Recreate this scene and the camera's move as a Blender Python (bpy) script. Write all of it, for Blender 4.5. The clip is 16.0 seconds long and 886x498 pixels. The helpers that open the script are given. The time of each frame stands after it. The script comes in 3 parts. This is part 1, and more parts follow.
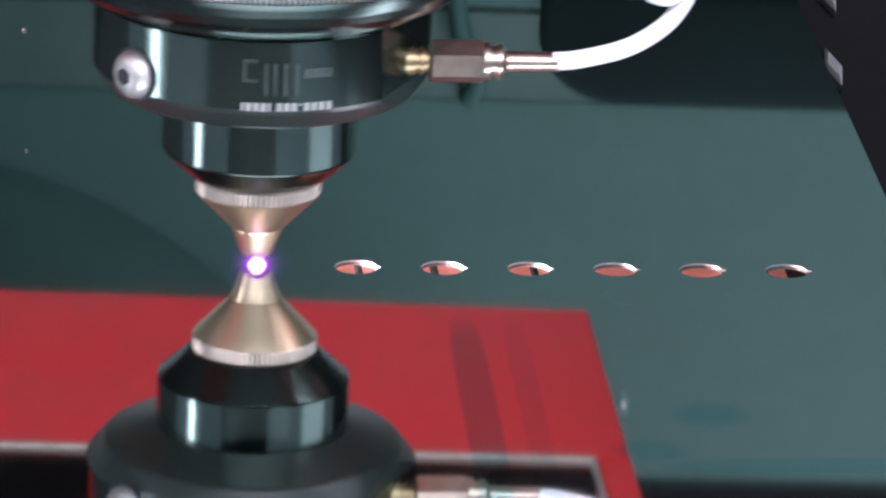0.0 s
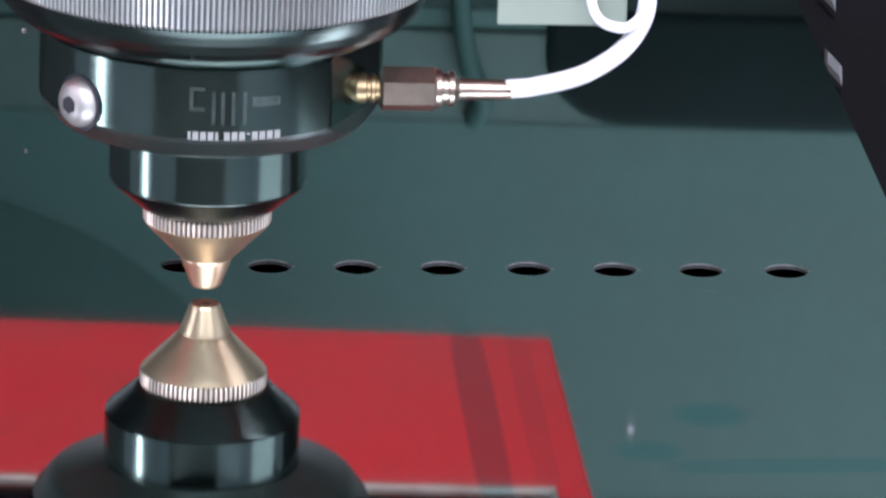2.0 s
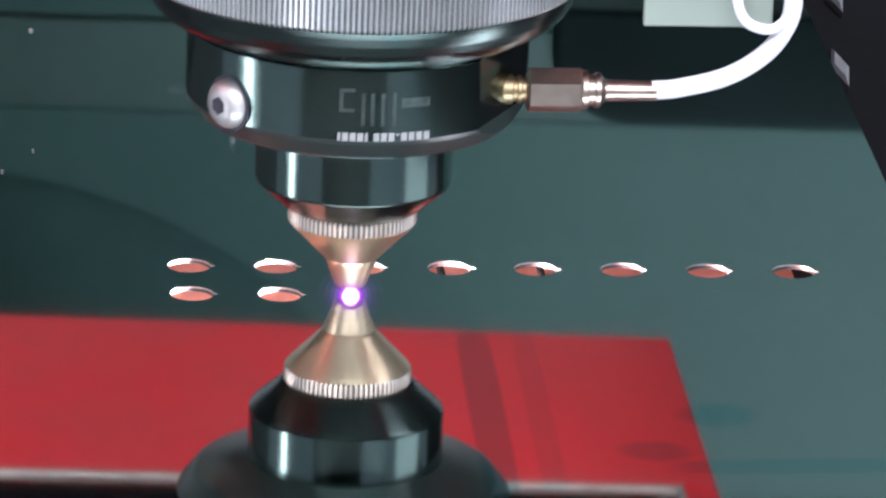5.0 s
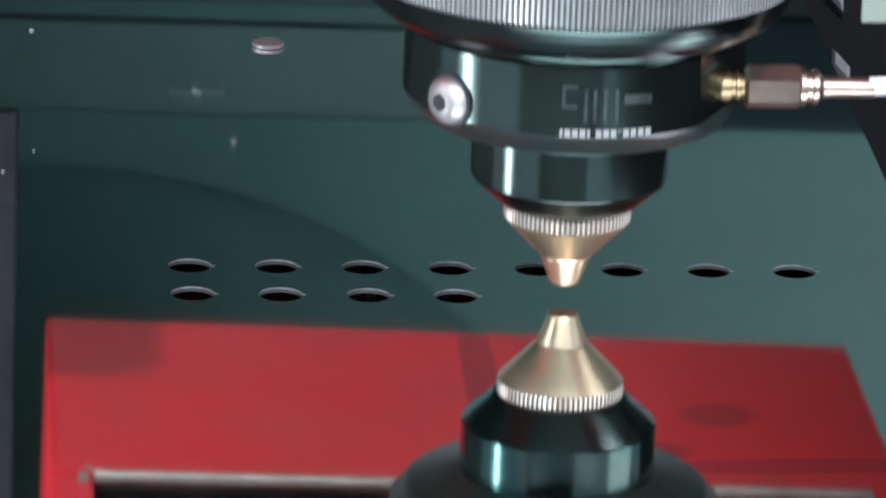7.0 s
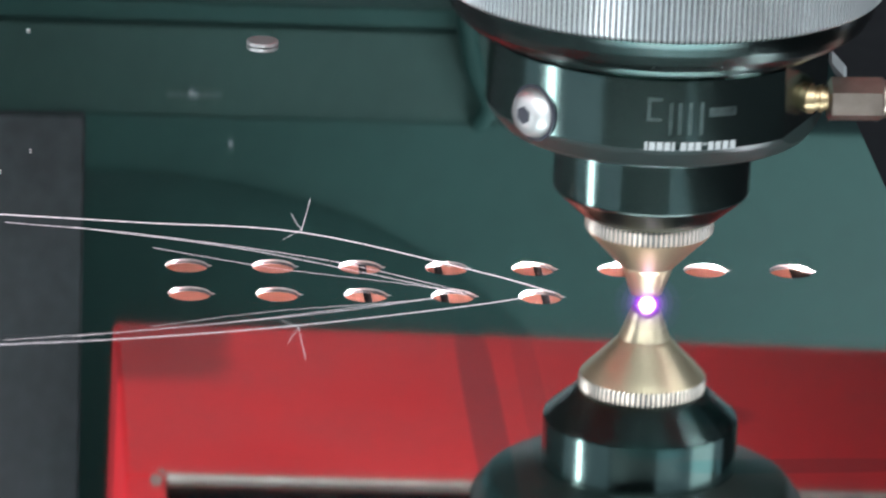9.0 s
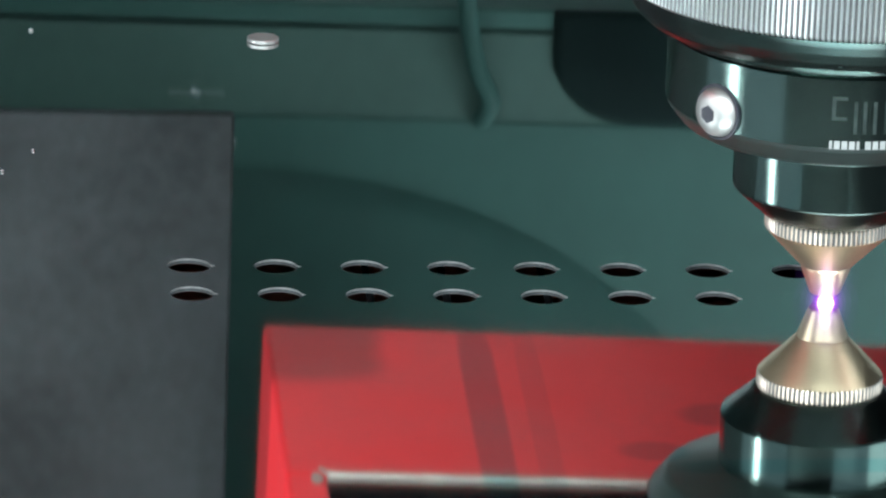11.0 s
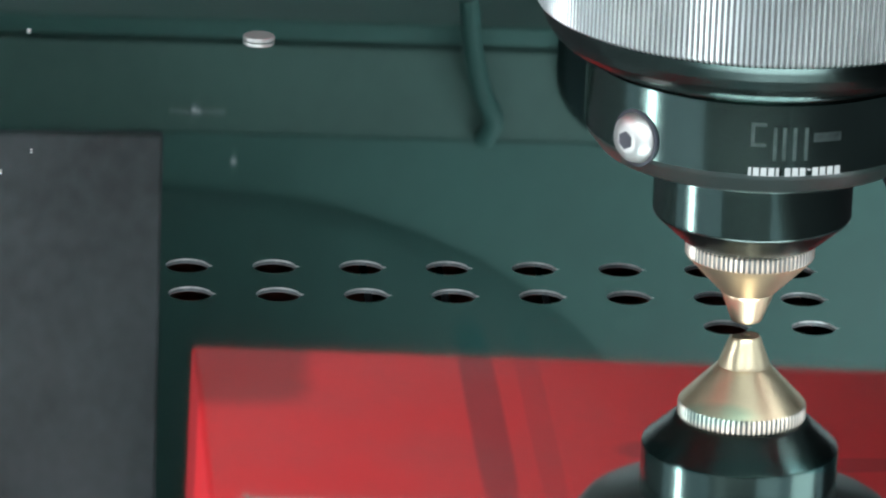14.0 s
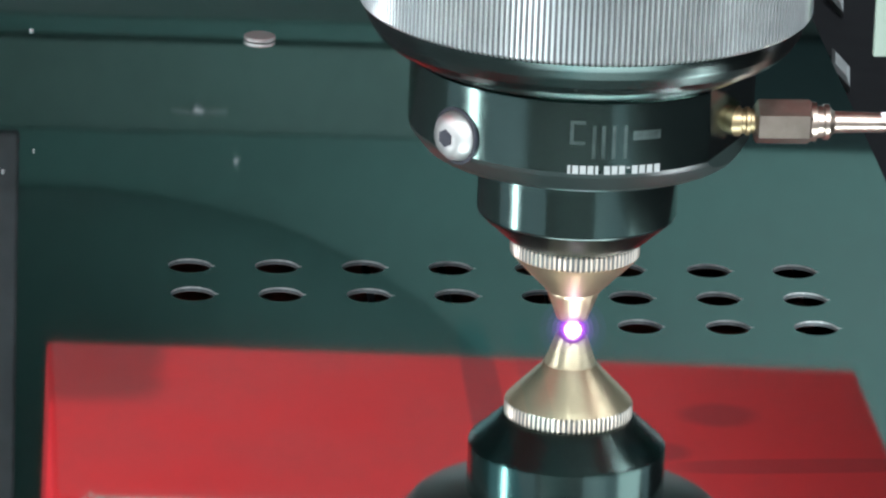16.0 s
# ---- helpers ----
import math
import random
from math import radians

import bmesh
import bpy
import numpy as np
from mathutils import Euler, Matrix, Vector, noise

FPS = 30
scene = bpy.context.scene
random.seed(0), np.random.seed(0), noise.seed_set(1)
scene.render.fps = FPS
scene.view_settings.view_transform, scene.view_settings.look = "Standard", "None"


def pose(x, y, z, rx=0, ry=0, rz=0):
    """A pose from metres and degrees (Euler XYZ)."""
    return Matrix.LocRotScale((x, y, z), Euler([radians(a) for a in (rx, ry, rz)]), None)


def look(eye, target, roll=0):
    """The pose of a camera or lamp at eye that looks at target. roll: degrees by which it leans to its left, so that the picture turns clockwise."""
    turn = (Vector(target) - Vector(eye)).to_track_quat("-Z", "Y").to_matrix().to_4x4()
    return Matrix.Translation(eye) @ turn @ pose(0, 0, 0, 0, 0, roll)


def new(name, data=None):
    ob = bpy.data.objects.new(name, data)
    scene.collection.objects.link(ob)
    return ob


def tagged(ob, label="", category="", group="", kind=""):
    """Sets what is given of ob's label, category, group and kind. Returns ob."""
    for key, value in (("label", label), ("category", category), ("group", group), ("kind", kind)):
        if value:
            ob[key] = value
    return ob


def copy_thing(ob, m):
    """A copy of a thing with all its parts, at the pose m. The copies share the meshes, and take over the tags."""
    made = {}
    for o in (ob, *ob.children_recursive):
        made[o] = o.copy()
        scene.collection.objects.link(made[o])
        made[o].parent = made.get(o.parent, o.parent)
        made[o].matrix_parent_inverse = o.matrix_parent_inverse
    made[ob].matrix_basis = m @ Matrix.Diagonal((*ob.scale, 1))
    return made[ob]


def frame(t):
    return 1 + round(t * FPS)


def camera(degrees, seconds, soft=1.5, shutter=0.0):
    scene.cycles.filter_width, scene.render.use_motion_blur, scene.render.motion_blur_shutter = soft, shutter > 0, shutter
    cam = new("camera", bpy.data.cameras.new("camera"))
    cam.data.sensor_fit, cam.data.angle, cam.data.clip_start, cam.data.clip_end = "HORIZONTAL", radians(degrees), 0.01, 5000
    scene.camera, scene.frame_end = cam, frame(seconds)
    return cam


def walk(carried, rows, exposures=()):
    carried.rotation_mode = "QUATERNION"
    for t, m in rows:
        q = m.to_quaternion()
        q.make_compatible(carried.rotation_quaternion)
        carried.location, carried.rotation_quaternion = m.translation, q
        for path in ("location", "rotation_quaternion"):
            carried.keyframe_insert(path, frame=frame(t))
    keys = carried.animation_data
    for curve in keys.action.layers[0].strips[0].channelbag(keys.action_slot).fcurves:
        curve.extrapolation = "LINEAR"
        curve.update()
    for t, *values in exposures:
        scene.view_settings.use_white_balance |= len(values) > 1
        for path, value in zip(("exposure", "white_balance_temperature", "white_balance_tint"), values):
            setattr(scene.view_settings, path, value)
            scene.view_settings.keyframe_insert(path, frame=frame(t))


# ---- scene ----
cam = camera(8.0, 16.0, soft=2.3, shutter=0.5)

# the camera stands on a tripod on the shop floor; it is nudged a little
EYE = (-0.05392, -1.31573, 0.44124)
NUDGE = [(0.0, -9.2, 0), (1.5, -9.2, 0), (2.0, -9.8, 0), (2.5, -12, -1), (3.0, -9.2, 0), (4.2, -2, 0), (5.5, 4.5, 0),
         (6.0, 4.5, 0), (6.5, 1.5, 0), (7.0, 4.5, 0), (7.5, 4.0, 0), (8.0, 0.5, 0), (8.5, -1.5, 0), (9.0, -1.5, 0),
         (9.5, 3.0, 0), (10.8, 3.0, 0), (12.0, 3.0, 0), (13.0, 2.8, 0), (13.5, 1.5, 0), (14.0, 0, 0), (14.5, 0, 0),
         (15.0, 0, 0), (15.5, 4.5, 0), (16.0, 4.5, 0)]
STEP = 8.0 / 1568
walk(cam, [(t, pose(*EYE, 71.68132 + dy * STEP, -1.97406, -4.1221 + dx * STEP)) for t, dx, dy in NUDGE],
     exposures=[(0.0, 0.03, 5950, 32), (3.2, 0.10, 5950, 32), (5.3, 0.15, 5950, 28), (9.7, 0.46, 5950, 14), (11.8, 0.68, 5980, 10), (16.0, 0.46, 6000, 14)])

# ---- light: a workshop hall with ceiling panels and a work lamp on either side ----
world = bpy.data.worlds.new("hall_air")
scene.world = world
world.use_nodes = True
world.node_tree.nodes["Background"].inputs["Color"].default_value = (0.74, 0.86, 0.93, 1)
world.node_tree.nodes["Background"].inputs["Strength"].default_value = 0.50


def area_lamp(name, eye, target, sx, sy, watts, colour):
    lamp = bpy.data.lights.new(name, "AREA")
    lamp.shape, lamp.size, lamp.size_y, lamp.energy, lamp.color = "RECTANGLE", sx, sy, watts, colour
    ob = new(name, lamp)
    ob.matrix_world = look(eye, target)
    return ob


area_lamp("ceiling_panel_lamp", (0.2, -2.3, 2.1), (0.06, 0.15, 0.0), 4.0, 1.2, 275, (0.96, 1.0, 0.98))
# added fill lamp; brightens the head's collar and body from the right
area_lamp("right_fill_lamp", (3.4, -0.9, 1.25), (0.06, 0, 0.05), 2.0, 1.3, 14, (0.95, 1.0, 0.98))
area_lamp("right_tube_lamp", (1.18, -0.12, 1.36), (0.06, 0, 0.0), 0.30, 0.50, 18, (1.0, 1.0, 0.98))
area_lamp("left_tube_lamp", (-1.9, -0.35, 0.75), (0.06, 0, 0.05), 0.18, 1.0, 14, (1.0, 1.0, 0.98))


# ---- materials ----
def material(name, colour, rough=0.5, metal=0.0, spec=0.5, coat=0.0, vary=0.15, scale=60.0, bump=0.0, bump_scale=400.0, fine=0.06):
    m = bpy.data.materials.new(name)
    m.use_nodes = True
    n, l = m.node_tree.nodes, m.node_tree.links
    b = n["Principled BSDF"]
    b.inputs["Metallic"].default_value = metal
    b.inputs["Specular IOR Level"].default_value = spec
    b.inputs["Coat Weight"].default_value = coat
    b.inputs["Coat Roughness"].default_value = 0.08
    tc = n.new("ShaderNodeTexCoord")
    big, small = n.new("ShaderNodeTexNoise"), n.new("ShaderNodeTexNoise")
    big.inputs["Scale"].default_value, small.inputs["Scale"].default_value = scale, scale * 11
    big.inputs["Detail"].default_value, small.inputs["Detail"].default_value = 4, 2
    l.new(tc.outputs["Object"], big.inputs["Vector"])
    l.new(tc.outputs["Object"], small.inputs["Vector"])
    add = n.new("ShaderNodeMath")
    add.operation = "MULTIPLY_ADD"
    add.inputs[1].default_value = fine / max(vary, 0.01)
    l.new(small.outputs["Fac"], add.inputs[0])
    l.new(big.outputs["Fac"], add.inputs[2])
    ramp = n.new("ShaderNodeMapRange")
    ramp.inputs["From Min"].default_value, ramp.inputs["From Max"].default_value = 0.25, 0.85
    ramp.inputs["To Min"].default_value, ramp.inputs["To Max"].default_value = 1 - vary, 1 + vary
    l.new(add.outputs[0], ramp.inputs["Value"])
    mul = n.new("ShaderNodeVectorMath")
    mul.operation = "SCALE"
    mul.inputs[0].default_value = colour
    l.new(ramp.outputs[0], mul.inputs["Scale"])
    l.new(mul.outputs[0], b.inputs["Base Color"])
    rr = n.new("ShaderNodeMapRange")
    rr.inputs["To Min"].default_value, rr.inputs["To Max"].default_value = rough * 0.8, min(1.0, rough * 1.25)
    l.new(big.outputs["Fac"], rr.inputs["Value"])
    l.new(rr.outputs[0], b.inputs["Roughness"])
    if bump:
        t = n.new("ShaderNodeTexNoise")
        t.inputs["Scale"].default_value = bump_scale
        l.new(tc.outputs["Object"], t.inputs["Vector"])
        bp = n.new("ShaderNodeBump")
        bp.inputs["Strength"].default_value, bp.inputs["Distance"].default_value = bump, 0.0005
        l.new(t.outputs["Fac"], bp.inputs["Height"])
        l.new(bp.outputs["Normal"], b.inputs["Normal"])
    return m


def shade_painted(name, base, x, y, ax, ay, power):
    """A copy of a paint with one wobbly-edged shadow patch painted in."""
    m = base.copy()
    m.name = name
    n, l = m.node_tree.nodes, m.node_tree.links
    b = n["Principled BSDF"]
    tc, mp, no = n.new("ShaderNodeTexCoord"), n.new("ShaderNodeMapping"), n.new("ShaderNodeTexNoise")
    no.inputs["Scale"].default_value = 70
    wob = n.new("ShaderNodeVectorMath")
    wob.operation = "MULTIPLY_ADD"
    wob.inputs[1].default_value = (0.006, 0.006, 0.0)
    l.new(tc.outputs["Object"], no.inputs["Vector"])
    l.new(no.outputs["Color"], wob.inputs[0])
    l.new(tc.outputs["Object"], wob.inputs[2])
    mp.vector_type = "TEXTURE"
    mp.inputs["Location"].default_value = (x + 0.003, y + 0.003, 0)
    mp.inputs["Scale"].default_value = (ax, ay, 1000)
    l.new(wob.outputs[0], mp.inputs["Vector"])
    sq = n.new("ShaderNodeVectorMath")
    sq.operation = "MULTIPLY"
    l.new(mp.outputs[0], sq.inputs[0])
    l.new(mp.outputs[0], sq.inputs[1])
    ln, sm, mix = n.new("ShaderNodeVectorMath"), n.new("ShaderNodeMapRange"), n.new("ShaderNodeMix")
    ln.operation = "LENGTH"
    l.new(sq.outputs[0], ln.inputs[0])
    sm.interpolation_type = "SMOOTHSTEP"
    sm.inputs["From Min"].default_value, sm.inputs["From Max"].default_value = 1.3, 0.7
    sm.inputs["To Min"].default_value, sm.inputs["To Max"].default_value = 0, power
    l.new(ln.outputs["Value"], sm.inputs["Value"])
    mix.data_type = "RGBA"
    paint = b.inputs["Base Color"].links[0].from_socket
    l.new(sm.outputs[0], mix.inputs[0])
    l.new(paint, mix.inputs[6])
    mix.inputs[7].default_value = (0.10, 0.012, 0.012, 1)
    l.new(mix.outputs[2], b.inputs["Base Color"])
    return m


def glow(name, colour, strength, solid=1.0):
    m = bpy.data.materials.new(name)
    m.use_nodes = True
    n, l = m.node_tree.nodes, m.node_tree.links
    n.clear()
    out, e = n.new("ShaderNodeOutputMaterial"), n.new("ShaderNodeEmission")
    e.inputs["Color"].default_value, e.inputs["Strength"].default_value = (*colour, 1), strength
    if solid < 1:
        # bloom shells add their light to what lies behind them
        tr, ad = n.new("ShaderNodeBsdfTransparent"), n.new("ShaderNodeAddShader")
        e.inputs["Strength"].default_value = strength * solid
        l.new(tr.outputs[0], ad.inputs[0])
        l.new(e.outputs[0], ad.inputs[1])
        l.new(ad.outputs[0], out.inputs["Surface"])
    else:
        l.new(e.outputs[0], out.inputs["Surface"])
    return m


BLACK = material("black_anodised", (0.112, 0.165, 0.145), rough=0.16, metal=1.0, vary=0.12, scale=40, fine=0.03)
MATT = material("hard_black_anodising", (0.034, 0.047, 0.043), rough=0.24, metal=1.0, vary=0.15, scale=60, fine=0.05)
BASE = material("dull_black_coating", (0.010, 0.017, 0.0145), rough=0.34, spec=0.42, vary=0.2, scale=60, fine=0.06)
BRASS = material("nozzle_brass", (0.60, 0.48, 0.32), rough=0.36, metal=1, vary=0.05, scale=90, fine=0.02)
BRONZE = material("connector_bronze", (0.33, 0.27, 0.22), rough=0.33, metal=1, vary=0.2, scale=250)
GOLD = material("gold_plate", (0.26, 0.20, 0.11), rough=0.42, metal=1, vary=0.1, scale=250)
ALU = material("bare_aluminium", (0.74, 0.79, 0.76), rough=0.30, metal=1, vary=0.04, scale=60, fine=0.02)
GROOVE = material("groove_dark", (0.15, 0.155, 0.15), rough=0.5, metal=0.5, vary=0.3, scale=200)
STEEL = material("screw_steel", (0.37, 0.37, 0.35), rough=0.5, metal=1, vary=0.1, scale=300)
SOCKET_SHADE = material("socket_shade_black", (0.006, 0.007, 0.012), rough=0.5, vary=0.1)
RING = material("worn_ring_brass", (0.68, 0.57, 0.46), rough=0.36, metal=1, vary=0.05, scale=90, fine=0.02)
PRINT = material("white_print", (0.17, 0.18, 0.17), rough=0.6, vary=0.2, scale=800)
FAINT = material("faded_print", (0.125, 0.160, 0.146), rough=0.3, metal=1, vary=0.3, scale=600)
WHITE = material("white_cable_sheath", (0.62, 0.62, 0.65), rough=0.4, vary=0.05, scale=200)
PALE = material("pale_bracket_paint", (0.16, 0.20, 0.16), rough=0.4, vary=0.06, scale=80)
CAPGREY = material("weathered_zinc", (0.10, 0.11, 0.108), rough=0.6, vary=0.3, scale=120)
RED = material("red_machine_paint", (0.86, 0.030, 0.036), rough=0.45, spec=0.3, vary=0.10, scale=25, bump=0.06, bump_scale=900)
# the shadow on the panel's rear left corner is part of this colour
SHADED_RED = shade_painted("corner_shaded_red", RED, -0.100, 0.266, 0.022, 0.040, 0.55)
# the beam's green, darkened by the shadow put into its colour
SHADE_GREEN = material("shade_green_paint", (0.0172, 0.0500, 0.0425), rough=0.6, spec=0.15, vary=0.2, scale=14, bump=0.05, bump_scale=700)
GREEN = material("dark_green_paint", (0.0215, 0.0625, 0.0525), rough=0.55, spec=0.2, vary=0.15, scale=14, bump=0.05, bump_scale=700)
OLIVE = material("olive_primer", (0.032, 0.068, 0.057), rough=0.6, spec=0.2, vary=0.2, scale=18)
GREY = material("dusty_grey_cover", (0.0185, 0.0215, 0.0220), rough=0.8, spec=0.1, vary=0.8, scale=20, fine=0.3)
DARK = material("black_rubber", (0.004, 0.0042, 0.0048), rough=0.8, spec=0.05, vary=0.3, scale=50)
RAIL_SHADE = material("rail_shade_green", (0.0045, 0.0105, 0.0100), rough=0.8, spec=0.05, vary=0.3, scale=25)
EDGE = material("worn_steel_lip", (0.55, 0.53, 0.46), rough=0.4, metal=0.8, vary=0.3, scale=120)
BED = material("scaled_bed_steel", (0.55, 0.27, 0.21), rough=0.85, vary=0.35, scale=60, bump=0.4, bump_scale=300)
HALL = material("hall_wall_paint", (0.55, 0.60, 0.58), rough=0.8, vary=0.08, scale=2)
FLOOR = material("hall_floor", (0.28, 0.29, 0.28), rough=0.7, vary=0.2, scale=3)
ARC = glow("plasma_core", (0.98, 0.74, 1.0), 3.2)
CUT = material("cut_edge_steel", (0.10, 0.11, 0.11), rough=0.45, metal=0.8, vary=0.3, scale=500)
HOLE_RIM = material("pale_rim_steel", (0.60, 0.62, 0.60), rough=0.38, metal=0.9, vary=0.35, scale=420)
JET = glow("molten_jet", (1.0, 0.74, 0.66), 2200)
HOT = glow("hot_droplet", (1.0, 0.88, 0.86), 1.5)


# ---- mesh helpers ----
def link_mesh(name, bm, mat, parent=None, label="", smooth=None):
    me = bpy.data.meshes.new(name)
    if smooth is not None:
        for f in bm.faces:
            f.smooth = True
        for e in bm.edges:
            e.smooth = len(e.link_faces) == 2 and e.calc_face_angle(0) < radians(smooth)
    bm.to_mesh(me)
    bm.free()
    me.materials.append(mat)
    ob = new(name, me)
    if parent:
        ob.parent = parent
    if label:
        ob["label"] = label
    return ob


def part(name, bm, mat, parent, label="", smooth=None):
    return link_mesh(name, bm, mat, parent, label, smooth)


def lathe(profile, n=96, teeth=0, depth=0.0, band=()):
    """Turn (radius, height) pairs about z. With teeth, the rows named in band are cut into grooves."""
    bm = bmesh.new()
    n = teeth * 4 if teeth else n
    if not teeth:
        # holding rings keep long straight runs straight under smooth shading
        full = [profile[0]]
        for (r0, z0), (r1, z1) in zip(profile, profile[1:]):
            run = math.hypot(r1 - r0, z1 - z0)
            if run > 0.0022:
                k = 0.00035 / run
                full += [(r0 + (r1 - r0) * q, z0 + (z1 - z0) * q) for q in (k, 1 - k)]
            full.append((r1, z1))
        profile = full
    rings = []
    for i, (r, z) in enumerate(profile):
        ring = []
        for k in range(n):
            a = 2 * math.pi * k / n
            rr = r - (depth * (0.0, 0.22, 1.0, 0.22)[k % 4] if i in band else 0)
            ring.append(bm.verts.new((rr * math.cos(a), rr * math.sin(a), z)))
        rings.append(ring)
    for a, b in zip(rings, rings[1:]):
        for k in range(n):
            f = bm.faces.new((a[k], a[(k + 1) % n], b[(k + 1) % n], b[k]))
            # the steep groove faces take the darker second material
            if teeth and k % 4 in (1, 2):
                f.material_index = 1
    if profile[0][0] > 1e-6:
        bm.faces.new(list(reversed(rings[0])))
    if profile[-1][0] > 1e-6:
        bm.faces.new(rings[-1])
    bmesh.ops.recalc_face_normals(bm, faces=bm.faces)
    return bm


def box(x0, x1, y0, y1, z0, z1, bevel=0.0, seg=2):
    bm = bmesh.new()
    bmesh.ops.create_cube(bm, size=1.0)
    for v in bm.verts:
        v.co = ((x0 + x1) / 2 + v.co.x * (x1 - x0), (y0 + y1) / 2 + v.co.y * (y1 - y0), (z0 + z1) / 2 + v.co.z * (z1 - z0))
    if bevel:
        bmesh.ops.bevel(bm, geom=list(bm.edges), offset=bevel, segments=seg, affect="EDGES", profile=0.5)
    return bm


def tube(points, r, n=16):
    """A round hose along the points."""
    bm = bmesh.new()
    pts = [Vector(p) for p in points]
    rings, side = [], Vector((0, 1, 0))
    for i, p in enumerate(pts):
        d = (pts[min(i + 1, len(pts) - 1)] - pts[max(i - 1, 0)]).normalized()
        u = side.cross(d).normalized()
        w = d.cross(u)
        rings.append([bm.verts.new(p + r * (math.cos(2 * math.pi * k / n) * u + math.sin(2 * math.pi * k / n) * w)) for k in range(n)])
    for a, b in zip(rings, rings[1:]):
        for k in range(n):
            bm.faces.new((a[k], a[(k + 1) % n], b[(k + 1) % n], b[k]))
    bm.faces.new(list(reversed(rings[0])))
    bm.faces.new(rings[-1])
    bmesh.ops.recalc_face_normals(bm, faces=bm.faces)
    return bm


def bend(points, n=8):
    """A smooth line through the points."""
    p = [Vector(q) for q in points]
    p = [2 * p[0] - p[1]] + p + [2 * p[-1] - p[-2]]
    out = []
    for i in range(1, len(p) - 2):
        for k in range(n):
            s = k / n
            out.append(0.5 * (2 * p[i] + (p[i + 1] - p[i - 1]) * s + (2 * p[i - 1] - 5 * p[i] + 4 * p[i + 1] - p[i + 2]) * s * s
                              + (3 * p[i] - p[i - 1] - 3 * p[i + 1] + p[i + 2]) * s ** 3))
    out.append(p[-2])
    return out


def slab(outline, rows):
    """A plate that stands upright: its (x, z) outline at each (y, inset), the last row in front."""
    bm = bmesh.new()
    cx = sum(p[0] for p in outline) / len(outline)
    cz = sum(p[1] for p in outline) / len(outline)
    rings = [[bm.verts.new((x + (d if x < cx else -d), y, z + (d if z < cz else -d))) for x, z in outline] for y, d in rows]
    for lo, hi in zip(rings, rings[1:]):
        for k in range(len(outline)):
            j = (k + 1) % len(outline)
            bm.faces.new((lo[k], lo[j], hi[j], hi[k]))
    bm.faces.new(rings[-1])
    bm.faces.new(list(reversed(rings[0])))
    bmesh.ops.recalc_face_normals(bm, faces=bm.faces)
    return bm


def turned(bm, m):
    bmesh.ops.transform(bm, matrix=m, verts=bm.verts)
    return bm


# ---- the sheet, its holes and slugs ----
PITCH, HOLE, THICK = 0.01905, 0.00475, 0.0011
U = 0.0001218


def hole_at(row, col):
    return Vector((col * PITCH, -row * PITCH, 0))


HOLES = [(0, c) for c in range(8)] + [(1, c) for c in range(8)] + [(2, c) for c in range(4, 8)]


def circle_pts(c, r, n=56):
    """A round cut that ends in the small pointed nick where the beam came in."""
    out = []
    for k in range(n):
        a = 2 * math.pi * k / n
        nick = 0.00095 if k == 0 else 0.00022 if k in (1, n - 1) else 0.0
        out.append((c.x + (r + nick) * math.cos(a), c.y + (r + nick) * math.sin(a)))
    return out


def build_sheet():
    bm = bmesh.new()
    outline = [(-0.9, -0.55), (0.1635, -0.55), (0.1625, 0.62), (-0.9, 0.62)]
    loops = [outline] + [circle_pts(hole_at(*h), HOLE) for h in HOLES]
    for z in (0.0, -THICK):
        edges = []
        for lp in loops:
            vs = [bm.verts.new((x, y, z)) for x, y in lp]
            edges += [bm.edges.new((vs[i], vs[(i + 1) % len(vs)])) for i in range(len(vs))]
        made = bmesh.ops.triangle_fill(bm, use_beauty=True, use_dissolve=False, edges=edges)
        for f in made["geom"]:
            if isinstance(f, bmesh.types.BMFace) and (f.normal.z > 0) != (z == 0.0):
                f.normal_flip()
    bm.verts.ensure_lookup_table()
    half = len(bm.verts) // 2
    start, walls = 0, []
    for lp in loops:
        k = len(lp)
        for i in range(k):
            a, b = start + i, start + (i + 1) % k
            va, vb = bm.verts[a], bm.verts[b]
            walls.append((va, vb, bm.verts[half + b], bm.verts[half + a]))
        start += k
    rim = {}
    for va, vb, vc, vd in walls:
        for top in (va, vb):
            if top not in rim:
                rim[top] = bm.verts.new((top.co.x, top.co.y, -0.34 * THICK))
        # the top third of each wall is paler than the rest
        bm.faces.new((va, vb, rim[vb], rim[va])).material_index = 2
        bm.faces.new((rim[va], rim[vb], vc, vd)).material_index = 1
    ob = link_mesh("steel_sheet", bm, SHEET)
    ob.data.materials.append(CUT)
    ob.data.materials.append(HOLE_RIM)
    return ob


